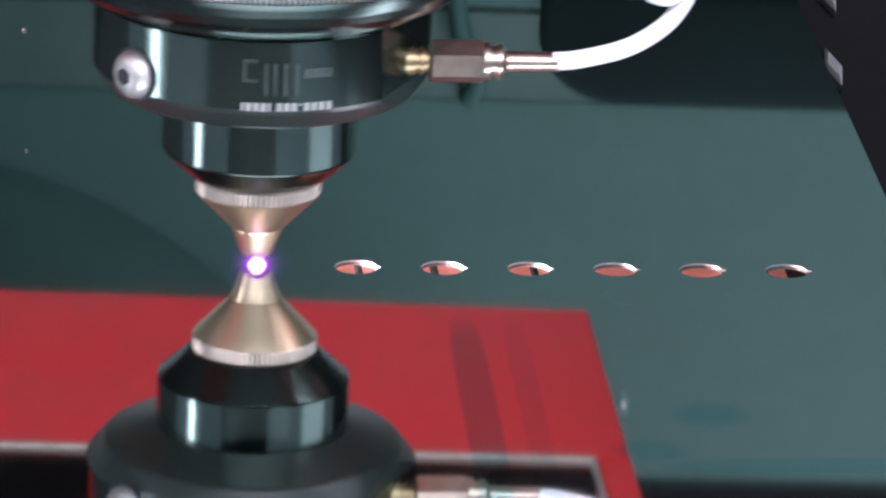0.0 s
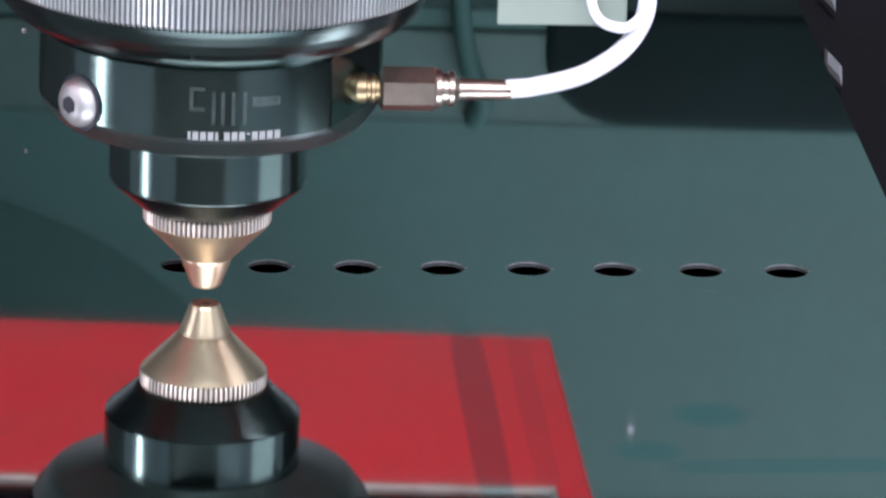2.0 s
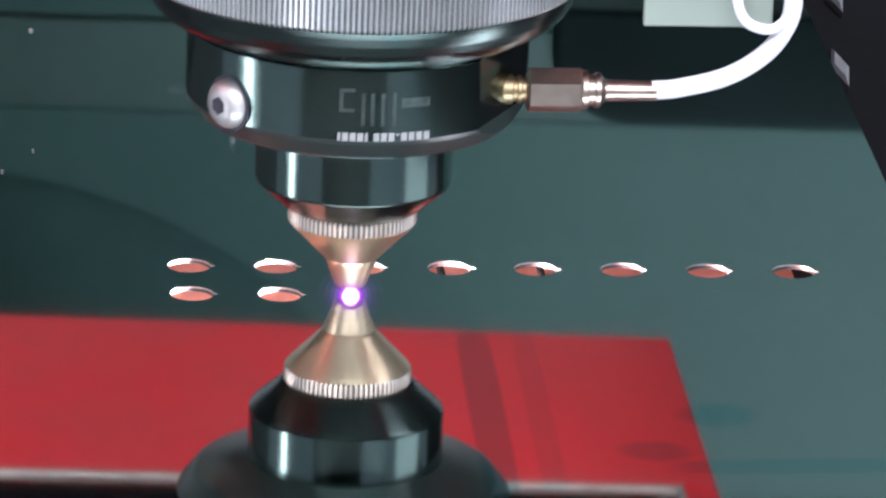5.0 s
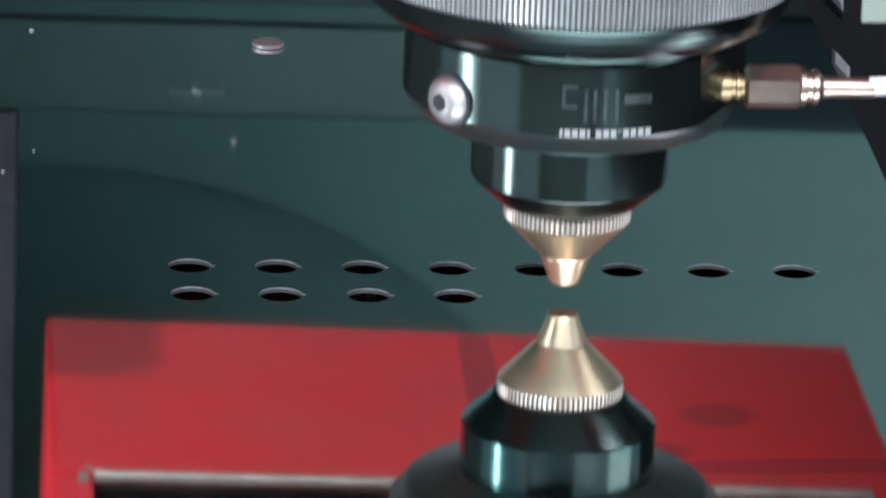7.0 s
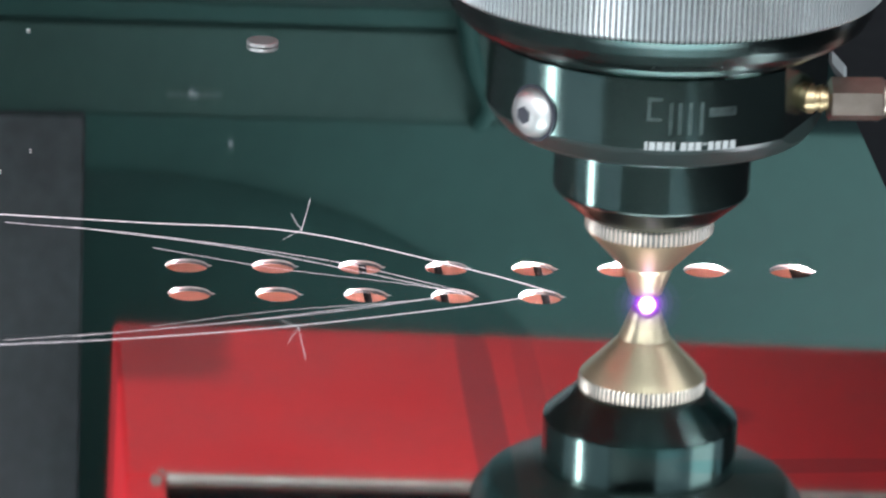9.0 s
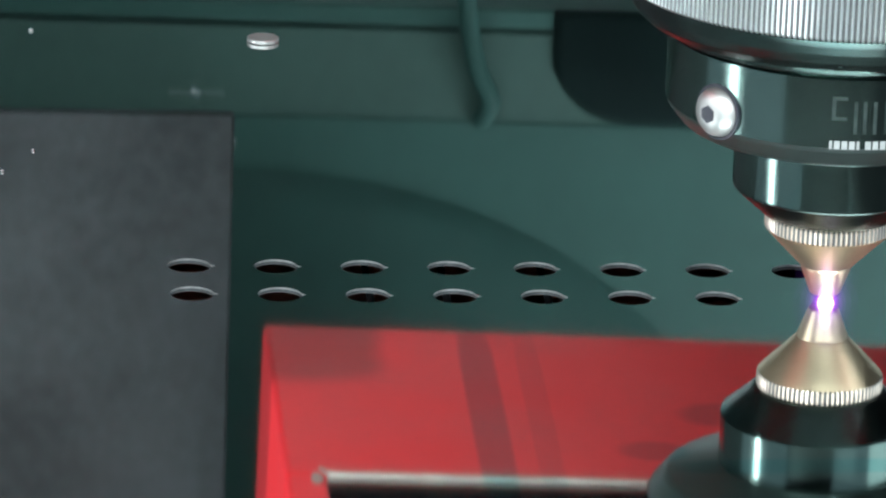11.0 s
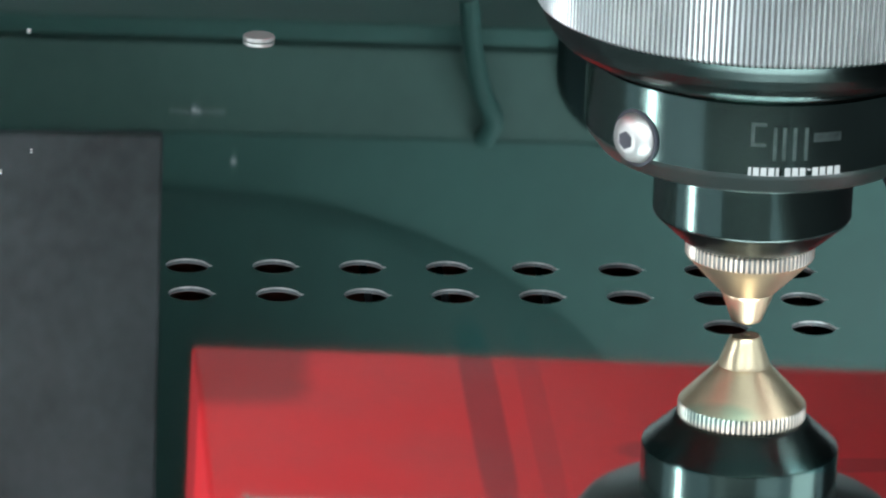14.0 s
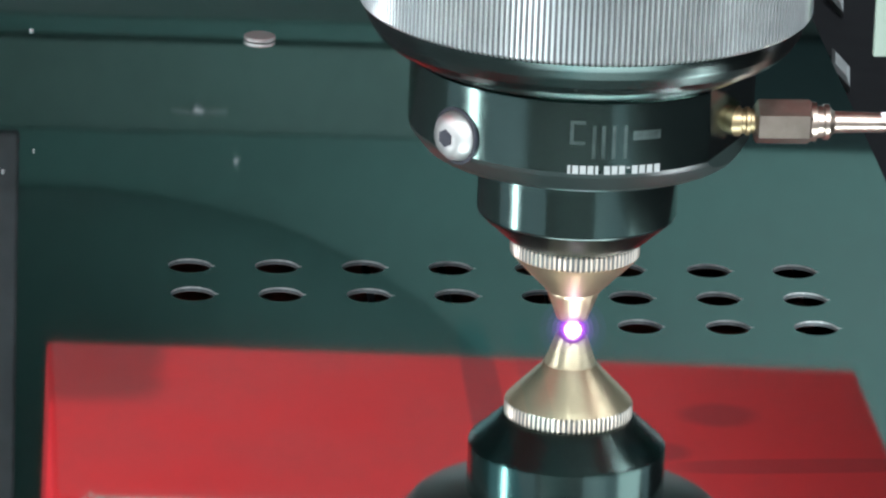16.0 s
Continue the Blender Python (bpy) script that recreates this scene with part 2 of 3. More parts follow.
def sheet_material():
    """Polished stainless steel; blue-green patches in its colour stand for shadows on the red panel."""
    m = material("polished_sheet", (0.70, 0.74, 0.73), rough=0.035, metal=1, vary=0.03, scale=20, fine=0.0)
    n, l = m.node_tree.nodes, m.node_tree.links
    b = n["Principled BSDF"]
    tc = n.new("ShaderNodeTexCoord")
    mask = None
    for (x, y, ax, ay, turn, power) in SHADOW_TINTS:
        mp = n.new("ShaderNodeMapping")
        mp.vector_type = "TEXTURE"
        mp.inputs["Location"].default_value = (x, y, 0)
        mp.inputs["Rotation"].default_value = (0, 0, radians(turn))
        mp.inputs["Scale"].default_value = (ax, ay, 1)
        l.new(tc.outputs["Object"], mp.inputs["Vector"])
        ln = n.new("ShaderNodeVectorMath")
        ln.operation = "LENGTH"
        if ax > 4 * ay:
            pw = n.new("ShaderNodeVectorMath")
            pw.operation = "MULTIPLY"
            l.new(mp.outputs[0], pw.inputs[0])
            l.new(mp.outputs[0], pw.inputs[1])
            l.new(pw.outputs[0], ln.inputs[0])
        else:
            l.new(mp.outputs[0], ln.inputs[0])
        sm = n.new("ShaderNodeMapRange")
        sm.interpolation_type = "SMOOTHSTEP"
        sm.inputs["From Min"].default_value, sm.inputs["From Max"].default_value = 1.15, 0.55
        sm.inputs["To Min"].default_value, sm.inputs["To Max"].default_value = 0, power
        l.new(ln.outputs["Value"], sm.inputs["Value"])
        if mask is None:
            mask = sm.outputs[0]
        else:
            mx = n.new("ShaderNodeMath")
            mx.operation = "MAXIMUM"
            l.new(mask, mx.inputs[0])
            l.new(sm.outputs[0], mx.inputs[1])
            mask = mx.outputs[0]
    tint = n.new("ShaderNodeMix")
    tint.data_type, tint.blend_type = "RGBA", "MULTIPLY"
    l.new(mask, tint.inputs[0])
    l.new(b.inputs["Base Color"].links[0].from_socket, tint.inputs[6])
    tint.inputs[7].default_value = (0.08, 0.84, 0.90, 1)
    l.new(tint.outputs[2], b.inputs["Base Color"])
    return m


# painted shadow patches: x, y, half length, half width, turn, strength
SHADOW_TINTS = [(0.1058, -0.0937, 0.0088, 0.0080, 0, 0.45), (0.0906, -0.1155, 0.008, 0.0065, -8, 0.4), (0.1190, -0.1236, 0.026, 0.0045, 3, 0.35),
          (0.0582, -0.095, 0.062, 0.0040, 89.5, 0.5), (0.0690, -0.095, 0.062, 0.0028, 89.5, 0.18)]
SHEET = sheet_material()
sheet = tagged(build_sheet(), "mirror-polished stainless steel sheet with rows of cut holes", "metal sheet", kind="structure")


def build_slug():
    bm = bmesh.new()
    ring = circle_pts(Vector((0, 0, 0)), HOLE - 6e-6)
    low, high = ([bm.verts.new((x, y, z)) for x, y in ring] for z in (-THICK, 0.0))
    bm.faces.new(high)
    bm.faces.new(list(reversed(low)))
    for k in range(len(ring)):
        j = (k + 1) % len(ring)
        bm.faces.new((low[k], low[j], high[j], high[k]))
    return link_mesh("cut_slug", bm, SHEET)


# ---- the cutting head ----
def build_head():
    head = tagged(new("laser_cutting_head"), "black anodised laser cutting head with brass nozzle and knurled collar", "cutting head")
    u = U
    tip = part("nozzle_tip", lathe([(9 * u, 26 * u), (9 * u, 14 * u), (25 * u, 14 * u), (27.5 * u, 17 * u), (46 * u, 66 * u), (46 * u, 70 * u)], 72), BRASS, head, "brass nozzle tip", 40)
    part("nozzle_cone", lathe([(44 * u, 67 * u), (48 * u, 69 * u), (105 * u, 128 * u), (110 * u, 134 * u), (112 * u, 136 * u)], 96), BRASS, head, "pale brass nozzle cone", 40)
    part("nozzle_ring", lathe([(106 * u, 134 * u), (111 * u, 135 * u), (114 * u, 139 * u), (114 * u, 160 * u), (111 * u, 164 * u), (106 * u, 164 * u)], teeth=76, depth=5 * u, band=(1, 2, 3, 4)), RING, head, "finely knurled brass ring").data.materials.append(GROOVE)
    part("lower_cone", lathe([(100 * u, 163 * u), (114 * u, 164 * u), (121 * u, 167 * u), (170 * u, 211 * u), (174 * u, 215 * u), (172 * u, 218 * u)], 128), MATT, head, "", 25)
    part("neck", lathe([(170 * u, 217 * u), (175 * u, 219 * u), (175 * u, 340 * u)], 128), BLACK, head, "", 25)
    flat = Vector((math.cos(radians(-27)), math.sin(radians(-27)), 0))

    def with_flat(bm):
        """Mill the flat for the sensor socket into a turned body."""
        cut = bmesh.ops.bisect_plane(bm, geom=bm.verts[:] + bm.edges[:] + bm.faces[:], plane_co=flat * 279 * u, plane_no=flat, clear_outer=True)
        bmesh.ops.contextual_create(bm, geom=[g for g in cut["geom_cut"] if isinstance(g, bmesh.types.BMEdge)])
        return bm

    part("body_base", with_flat(lathe([(160 * u, 306 * u), (177 * u, 308 * u), (266 * u, 334 * u), (274 * u, 339 * u), (297 * u, 368 * u), (300.5 * u, 376.5 * u), (280 * u, 377 * u)], 160)), BASE, head, "", 25)
    part("sensor_body", with_flat(lathe([(280 * u, 377 * u), (301 * u, 377 * u), (301 * u, 500 * u), (297 * u, 504 * u), (293 * u, 507 * u), (301 * u, 511 * u), (306 * u, 522 * u)], 160)), BLACK, head, "", 25)
    part("tapered_flange", lathe([(290 * u, 509 * u), (312 * u, 510 * u), (316 * u, 514 * u), (318 * u, 520 * u), (334 * u, 523 * u), (350 * u, 531 * u), (365 * u, 545 * u), (377 * u, 564 * u), (384 * u, 582 * u), (387 * u, 592 * u), (380 * u, 598 * u)], 160), MATT, head, "", 25)
    part("knurled_collar", lathe([(378 * u, 592 * u), (387 * u, 593 * u), (394 * u, 599 * u), (394 * u, 890 * u), (386 * u, 906 * u), (378 * u, 910 * u)], teeth=250, depth=5 * u, band=(1, 2, 3, 4)), ALU, head, "bright knurled aluminium collar").data.materials.append(GROOVE)
    part("upper_tube", lathe([(360 * u, 905 * u), (360 * u, 1900 * u)], 96), BLACK, head, "", 40)
    part("slide_block", box(-0.034, 0.034, 0.020, 0.132, 0.215, 0.42, 0.003), ALU, head, "aluminium lifting slide block")
    # button head screw in the side of the body
    a = math.atan2(-186, -226)
    m = Matrix.Translation((301 * u * math.cos(a), 301 * u * math.sin(a), 408 * u)) @ pose(0, 0, 0, 0, 90, math.degrees(a))
    screw = part("button_screw", turned(lathe([(44 * u, -6 * u), (44 * u, 2 * u), (41 * u, 12 * u), (33 * u, 21 * u), (20 * u, 25 * u), (0, 25.5 * u)], 48), m), STEEL, head, "steel button head screw", 50)
    # raised near-black pieces: the shade of socket and recess is their colour
    part("hex_socket", turned(lathe([(0, 20 * u), (16.5 * u, 20 * u), (16 * u, 27 * u), (0, 27 * u)], 6), m), SOCKET_SHADE, screw, "hexagon socket with its shade painted near-black")
    part("screw_recess", turned(lathe([(50 * u, -4 * u), (50 * u, 2.0 * u), (45 * u, 2.5 * u), (45 * u, -4 * u)], 48), m), SOCKET_SHADE, head)

    def printed(name, x0, x1, z0, z1, mat, bars):
        bm = bmesh.new()
        for (p, q) in bars:
            xs = [x0 + (x1 - x0) * (p + (q - p) * k / 3) for k in range(4)]
            cols = []
            for x in xs:
                ang = math.asin(x / 301)
                r = 301.6 * u
                cols.append([bm.verts.new((r * math.sin(ang), -r * math.cos(ang), z * u)) for z in (z0, z1)])
            for c, d in zip(cols, cols[1:]):
                bm.faces.new((c[0], d[0], d[1], c[1]))
        return part(name, bm, mat, head)

    x = -50
    for wide in (5, 10, 10, 10, 5, 0, 10, 10, 10, 6, 10, 10, 10, 10):
        if wide:
            printed("printed_bar", x, x + wide, 386 if wide == 6 else 376, 389 if wide == 6 else 391, PRINT, [(0, 1)])
        x += wide + 3 if wide else 7
    for x0, x1, z0, z1 in ((-48, -42, 428, 470), (-42, -22, 428, 434), (-42, -22, 464, 470), (-10, -4, 404, 462), (6, 12, 404, 462), (24, 30, 404, 462), (44, 50, 404, 462), (60, 108, 436, 452)):
        printed("faded_logo_bar", x0, x1, z0, z1, FAINT, [(0, 1)])
    # sensor connector and its cable, on the side of the body
    zc = 412
    m = Matrix.Translation((0, -100 * u, zc * u)) @ pose(0, 0, 0, 0, 90, 0)
    part("connector_socket", turned(lathe([(27 * u, 238 * u), (27 * u, 266 * u), (22 * u, 268 * u), (22 * u, 274 * u), (25 * u, 276 * u), (25 * u, 282 * u), (21 * u, 284 * u), (21 * u, 300 * u), (16 * u, 301 * u), (16 * u, 314 * u)], 32), m), GOLD, head, "gold plated socket", 30)
    part("connector_nut", turned(lathe([(30 * u, 290 * u), (40 * u, 296 * u), (40 * u, 384 * u), (36 * u, 390 * u)], 6), m), BRONZE, head, "hexagonal bronze nut")
    part("connector_ferrule", turned(lathe([(34 * u, 388 * u), (34 * u, 398 * u), (28 * u, 400 * u), (28 * u, 410 * u), (31 * u, 412 * u), (31 * u, 420 * u), (24 * u, 424 * u), (19 * u, 430 * u), (17 * u, 520 * u)], 32), m), BRONZE, head, "stepped bronze ferrule", 30)
    pts = [(x, y - 120, z + 37) for x, y, z in [(512, 20, 376), (560, 20, 381), (640, 20, 402), (700, 20, 438), (735, 18, 480), (752, 14, 530), (745, 10, 590), (715, 10, 680), (690, 20, 800), (660, 60, 1000)]]
    part("sensor_cable", tube(bend([(x * u, y * u, z * u) for x, y, z in pts]), 16.5 * u), WHITE, head, "white sensor cable", 60)
    part("cable_bracket", box(493 * u, 720 * u, -90 * u, -76 * u, 527 * u, 760 * u, 3 * u), PALE, head, "pale green bracket plate")
    part("cable_clip", tube(bend([(648 * u, -112 * u, 677 * u), (650 * u, -120 * u, 597 * u), (668 * u, -126 * u, 549 * u), (712 * u, -128 * u, 535 * u), (745 * u, -124 * u, 557 * u)]), 9 * u), WHITE, head, "white cable tie", 60)
    return head


# ---- gantry: seen in the polished sheet ----
def build_carriage():
    car = tagged(new("gantry_carriage"), "red painted gantry carriage with open underside", "carriage")
    z0 = 0.100
    r = Matrix.Translation((0, 0, z0)) @ pose(0, 0, 0, 0, -1.15, 0) @ Matrix.Translation((0, 0, -z0))
    rear = box(-0.1075, 0.103, 0.152, 0.2725, z0, 0.425, 0.0015)
    for v in rear.verts:
        if v.co.y > 0.2:
            v.co.y -= 0.005 * (v.co.x + 0.1075) / 0.21
    part("rear_panel", turned(rear, r), SHADED_RED, car, "red painted panel with a shadow painted on one corner")
    for x, y, sx, sy in ((-0.0965, 0.1535, 0.0022, 0.0016), (-0.1000, 0.1490, 0.0016, 0.0042), (-0.0985, 0.1560, 0.0010, 0.0010)):
        chip = bmesh.new()
        bmesh.ops.create_icosphere(chip, subdivisions=2, radius=1.0)
        part("bare_chip", turned(chip, r @ pose(x, y, z0) @ Matrix.Diagonal((sx, sy, 0.0004, 1))), EDGE, car, "paint chipped to bare metal")
    part("left_panel", turned(box(-0.1075, -0.0975, -0.06, 0.152, z0, 0.425, 0.0012), r), RED, car)
    part("right_panel", turned(box(0.094, 0.103, -0.06, 0.152, z0, 0.425, 0.0012), r), RED, car)
    part("opening_lip", turned(box(-0.0975, 0.094, 0.1490, 0.152, z0 - 0.0012, 0.1015, 0.0006), r), EDGE, car, "worn bare steel lip")
    part("lip_side", turned(box(0.0922, 0.094, -0.06, 0.1490, z0 - 0.0012, 0.1015, 0.0006), r), EDGE, car)
    part("rubber_bellows", turned(box(-0.0975, 0.094, -0.06, 0.1490, 0.27, 0.29), r), DARK, car, "black rubber lining")
    part("dark_liner", turned(box(-0.0975, 0.094, 0.1460, 0.1488, 0.1016, 0.27), r), DARK, car)
    part("top_plate", box(-0.1075, 0.103, -0.06, 0.2725, 0.425, 0.445, 0.002), RED, car)
    part("slide_arm", box(-0.08, 0.08, 0.2725, 0.4935, 0.34, 0.44, 0.002), DARK, car, "black slide arm reaching to the beam")
    return car


def build_cover():
    cover = tagged(new("way_cover"), "dusty grey sliding way cover beside the carriage", "cover")
    part("cover_plate", box(-1.2, -0.1150, 0.300, 0.304, 0.0520, 0.45, 0.001), GREY, cover)
    return cover


# added plate: its outline and dark green imitate the carriage's shadow on the beam
def build_shade_plate():
    shade_plate = tagged(new("gantry_shade_plate"), "added dark green plate standing in for the carriage's shadow on the beam", "saddle plate")
    arc = [(-0.105 + 0.155 * math.sin(a), 0.243 - 0.112 * math.cos(a)) for a in (radians(6 * k) for k in range(15))]
    part("plate", slab([(-0.30, 0.46), (-0.30, 0.131)] + arc + [(0.052, 0.46)], ((0.4992, 0.0), (0.4984, 0.0015), (0.4968, 0.0055), (0.4958, 0.011))), SHADE_GREEN, shade_plate, "", 60)
    return shade_plate


def build_beam():
    beam = tagged(new("gantry_beam"), "dark green painted steel gantry beam", "gantry beam")
    r = Matrix.Translation((0.06, 0, 0.11)) @ pose(0, 0, 0, 0, -1.0, 0) @ Matrix.Translation((-0.06, 0, -0.11))
    part("front_face", turned(box(-1.6, 1.6, 0.500, 0.60, 0.1145, 0.2345, 0.0004), r), GREEN, beam)
    part("upper_rail", turned(box(-1.6, 1.6, 0.5008, 0.60, 0.2345, 0.62), r), DARK, beam, "black upper rail")
    # added tube that draws the dark stripe on the lower rail
    part("rail_stripe_tube", tube(bend([(0.0990, 0.494, 0.070), (0.1010, 0.494, 0.086), (0.1038, 0.494, 0.098), (0.1078, 0.495, 0.107), (0.1060, 0.498, 0.1135), (0.1056, 0.502, 0.1145)]), 0.0030, 12), SHADE_GREEN, beam, "short dark tube added for a dark stripe on the rail", 60)
    part("lower_rail", turned(box(-1.6, 1.6, 0.5006, 0.60, 0.0872, 0.1145), r), OLIVE, beam, "olive primed lower rail")
    # added dark strip: the shade on the rail's right part, given as a plate
    arc = [(0.150 - 0.024 * math.cos(a), 0.0920 + 0.0222 * math.sin(a)) for a in (radians(10 * k) for k in range(10))]
    part("rail_shade_strip", turned(slab([(1.3, 0.079), (0.126, 0.079)] + arc + [(1.3, 0.1142)], ((0.5004, 0.0), (0.4990, 0.0004), (0.4978, 0.003))), r), RAIL_SHADE, beam, "added dark strip standing in for shade on the lower rail", 60)
    part("bottom_lip", turned(box(-1.6, 1.6, 0.5005, 0.60, 0.0795, 0.0856, 0.001), r), GREEN, beam)
    part("scratch", turned(box(0.0125, 0.0290, 0.4996, 0.4999, 0.1070, 0.1072), pose(0, 0, 0)), STEEL, beam, "thin bare scratch in the paint")
    for x, z, size in ((0.0198, 0.1066, 0.0009), (0.0212, 0.1070, 0.0007), (0.0318, 0.1222, 0.0009), (0.1568, 0.2123, 0.0012)):
        bm = bmesh.new()
        bmesh.ops.create_icosphere(bm, subdivisions=1, radius=size)
        part("paint_chip", turned(bm, pose(x, 0.4995, z) @ Matrix.Diagonal((1.0, 0.4, 0.7, 1))), WHITE, beam)
    for x in (-1.5, 1.5):
        part("end_column", box(x - 0.09, x + 0.09, 0.505, 0.60, -0.20, 0.0785, 0.004), GREEN, beam, "dark green end column riding on its rail")
    return beam


# ---- light of the cut ----
def build_spark():
    s = tagged(new("plasma_spark"), "bright violet plasma spark under the nozzle", "spark")
    bm = bmesh.new()
    bmesh.ops.create_icosphere(bm, subdivisions=3, radius=0.0018)
    part("core", bm, ARC, s, "", 180)
    # added glowing shells imitate the lens bloom around the core
    for k, rad in enumerate((0.0020, 0.0024, 0.0029, 0.0036, 0.0045, 0.0057, 0.0072)):
        mat = glow("bloom_halo", (0.62 - 0.03 * k, 0.15, 1.0), 1.0, (0.32, 0.24, 0.15, 0.08, 0.038, 0.016, 0.007)[k])
        bm = bmesh.new()
        bmesh.ops.create_icosphere(bm, subdivisions=3, radius=rad)
        part("halo", bm, mat, s, "", 180)
    return s


def build_jet():
    j = tagged(new("molten_jet"), "glowing molten metal jet below the sheet", "jet")
    part("flame", lathe([(0, -0.048), (0.0012, -0.040), (0.0016, -0.006), (0, -0.0030)], 24), JET, j, "", 60)
    return j


head = build_head()
carriage = build_carriage()
beam = build_beam()
cover = build_cover()
shade_plate = build_shade_plate()
spark = build_spark()
jet = build_jet()
slug = tagged(build_slug(), "polished steel slug cut from the sheet", "slug", group="cut slugs")

# slugs for the holes that are cut during the shot
CUTS = [(0, 1, 0.22), (0, 0, 1.45), (1, 0, 2.75), (1, 1, 3.98), (1, 2, 5.22), (1, 3, 6.45), (1, 4, 7.75), (1, 5, 9.05), (1, 6, 10.30),
        (1, 7, 11.55), (2, 7, 12.75), (2, 6, 13.97), (2, 5, 15.22), (2, 4, 16.45)]
slugs = [slug] + [copy_thing(slug, pose(0, 0, 0)) for _ in CUTS[1:]]

# small disc that creeps over the sheet
disc = tagged(link_mesh("loose_disc", lathe([(0, 0), (0.0036, 0), (0.0039, 0.0002), (0.0039, 0.0009), (0.0037, 0.0011), (0, 0.0011)], 40), STEEL, None, "", 40),
              "small bright metal disc lying on the sheet", "disc")

# dust on the sheet
for x, y, size in ((-0.0328, 0.1800, 0.0006), (-0.0333, 0.082, 0.0003), (-0.0405, 0.066, 0.0004)):
    bm = bmesh.new()
    bmesh.ops.create_icosphere(bm, subdivisions=1, radius=size)
    ob = tagged(link_mesh("metal_chip", turned(bm, Matrix.Diagonal((1.1, 1.3, 0.6, 1))), ALU), "tiny bright metal chip lying on the sheet", "chip", group="chips on the sheet")
    ob.location = (x, y, 0.0003)


def streak(points, r, spans):
    ob = tagged(link_mesh("flying_spark", tube(bend(points, 6), r, 6), HOT, None, "", 180), "thin white-hot spark trail flying over the sheet", "spark trail", group="spark trails")
    streaks.append((ob, spans))


streaks = []
N = (8.98, 9.03)
streak([(0.0795, -0.0160, 0.0), (0.062, -0.0135, 0.0040), (0.0245, -0.0085, 0.0107), (-0.010, -0.0105, 0.0132), (-0.042, -0.0110, 0.0150)], 0.00008, N)
streak([(0.061, -0.017, 0.0), (0.030, -0.0135, 0.006), (-0.010, -0.012, 0.011), (-0.040, -0.012, 0.0135)], 0.00004, N)
streak([(0.060, -0.018, 0.0), (0.040, -0.0155, 0.0035), (0.010, -0.013, 0.0085), (-0.025, -0.012, 0.0125)], 0.00004, N)
streak([(0.0245, -0.0085, 0.0112), (0.0250, -0.0086, 0.0135), (0.0262, -0.0087, 0.0185)], 0.00004, N)
streak([(0.0245, -0.0085, 0.0112), (0.0232, -0.0086, 0.0130), (0.0222, -0.0087, 0.0150)], 0.00003, N)
streak([(0.0245, -0.0085, 0.0112), (0.0225, -0.0088, 0.0103), (0.0205, -0.0090, 0.0092)], 0.00003, N)
streak([(0.062, -0.018, 0.0), (0.045, -0.017, 0.0022), (0.018, -0.016, 0.0050), (-0.008, -0.015, 0.0090)], 0.00003, N)
N = (14.98, 15.03)
streak([(0.118, -0.0165, 0.0), (0.130, -0.014, 0.0042), (0.158, -0.012, 0.0115)], 0.0001, N)
streak([(0.119, -0.019, 0.0), (0.140, -0.019, 0.0004), (0.160, -0.0195, 0.0006)], 0.00008, N)
streak([(0.138, -0.018, 0.0), (0.148, -0.0165, 0.0012), (0.160, -0.0155, 0.0024)], 0.00009, N)
N = (0.08, 0.12)
streak([(0.039, -0.0015, 0.0), (0.052, 0.0, 0.0035), (0.072, 0.0, 0.0085), (0.092, 0.001, 0.0155)], 0.00008, N)
streak([(0.039, -0.002, 0.0), (0.08, -0.001, 0.0012), (0.16, 0.0, 0.001)], 0.00009, N)

# ---- bed below the sheet, machine frame and the hall ----
tagged(link_mesh("bed_tray", box(-0.92, 0.166, -0.57, 0.64, -0.065, -0.052), BED), "heat-scaled rusty steel bed tray", "tray", kind="structure")
# unseen bed sides, added so light reaches the tray only through the holes
for nm, b in (("bed_side", (-0.95, -0.89, -0.57, 0.64, -0.30, -0.0016)), ("bed_side", (-0.95, 0.166, -0.60, -0.54, -0.30, -0.0016)), ("bed_side", (-0.95, 0.166, 0.60, 0.66, -0.30, -0.0016)),
              ("bed_side", (0.155, 0.1615, -0.54, 0.60, -0.30, -0.0016)), ("machine_frame", (0.1618, 0.62, -0.6, 0.9, -0.30, -0.035))):
    tagged(link_mesh(nm, box(*b, 0.001), DARK), "black steel machine frame beside the sheet", "machine frame", kind="structure")
for x in (0.0405, 0.0575, 0.080, 0.124):
    tagged(link_mesh("support_rod", turned(lathe([(0.0009, -0.3), (0.0009, 0.3)], 12), Matrix.Translation((x, 0.0, -0.0095)) @ pose(0, 0, 0, 90, 0, 0)), DARK), "dark thin support rod under the sheet", "rod", group="bed rods")
plate = lathe([(0.0034, 0), (0.0034, 0.002), (0.0022, 0.003)], 4)
for x, y in ((0.181, 0.2685), (0.1885, 0.338)):
    ob = tagged(link_mesh("bolt_cap", turned(plate.copy(), Matrix.Diagonal((0.7, 5.2, 1, 1))), CAPGREY), "grey lozenge-shaped bolt cap on the black frame", "bolt cap", group="bolt caps")
    ob.location = (x, y, -0.0352)
plate.free()
tagged(link_mesh("machine_base", box(-0.95, 0.62, -0.6, 0.66, -0.90, -0.301, 0.006), GREEN), "dark green machine base under the bed", "machine base", kind="structure")
for x in (-1.5, 1.5):
    tagged(link_mesh("side_rail", box(x - 0.11, x + 0.11, -0.9, 1.3, -0.90, -0.203, 0.006), GREEN), "dark green side rail carrying the gantry beam", "side rail", kind="structure", group="side rails")
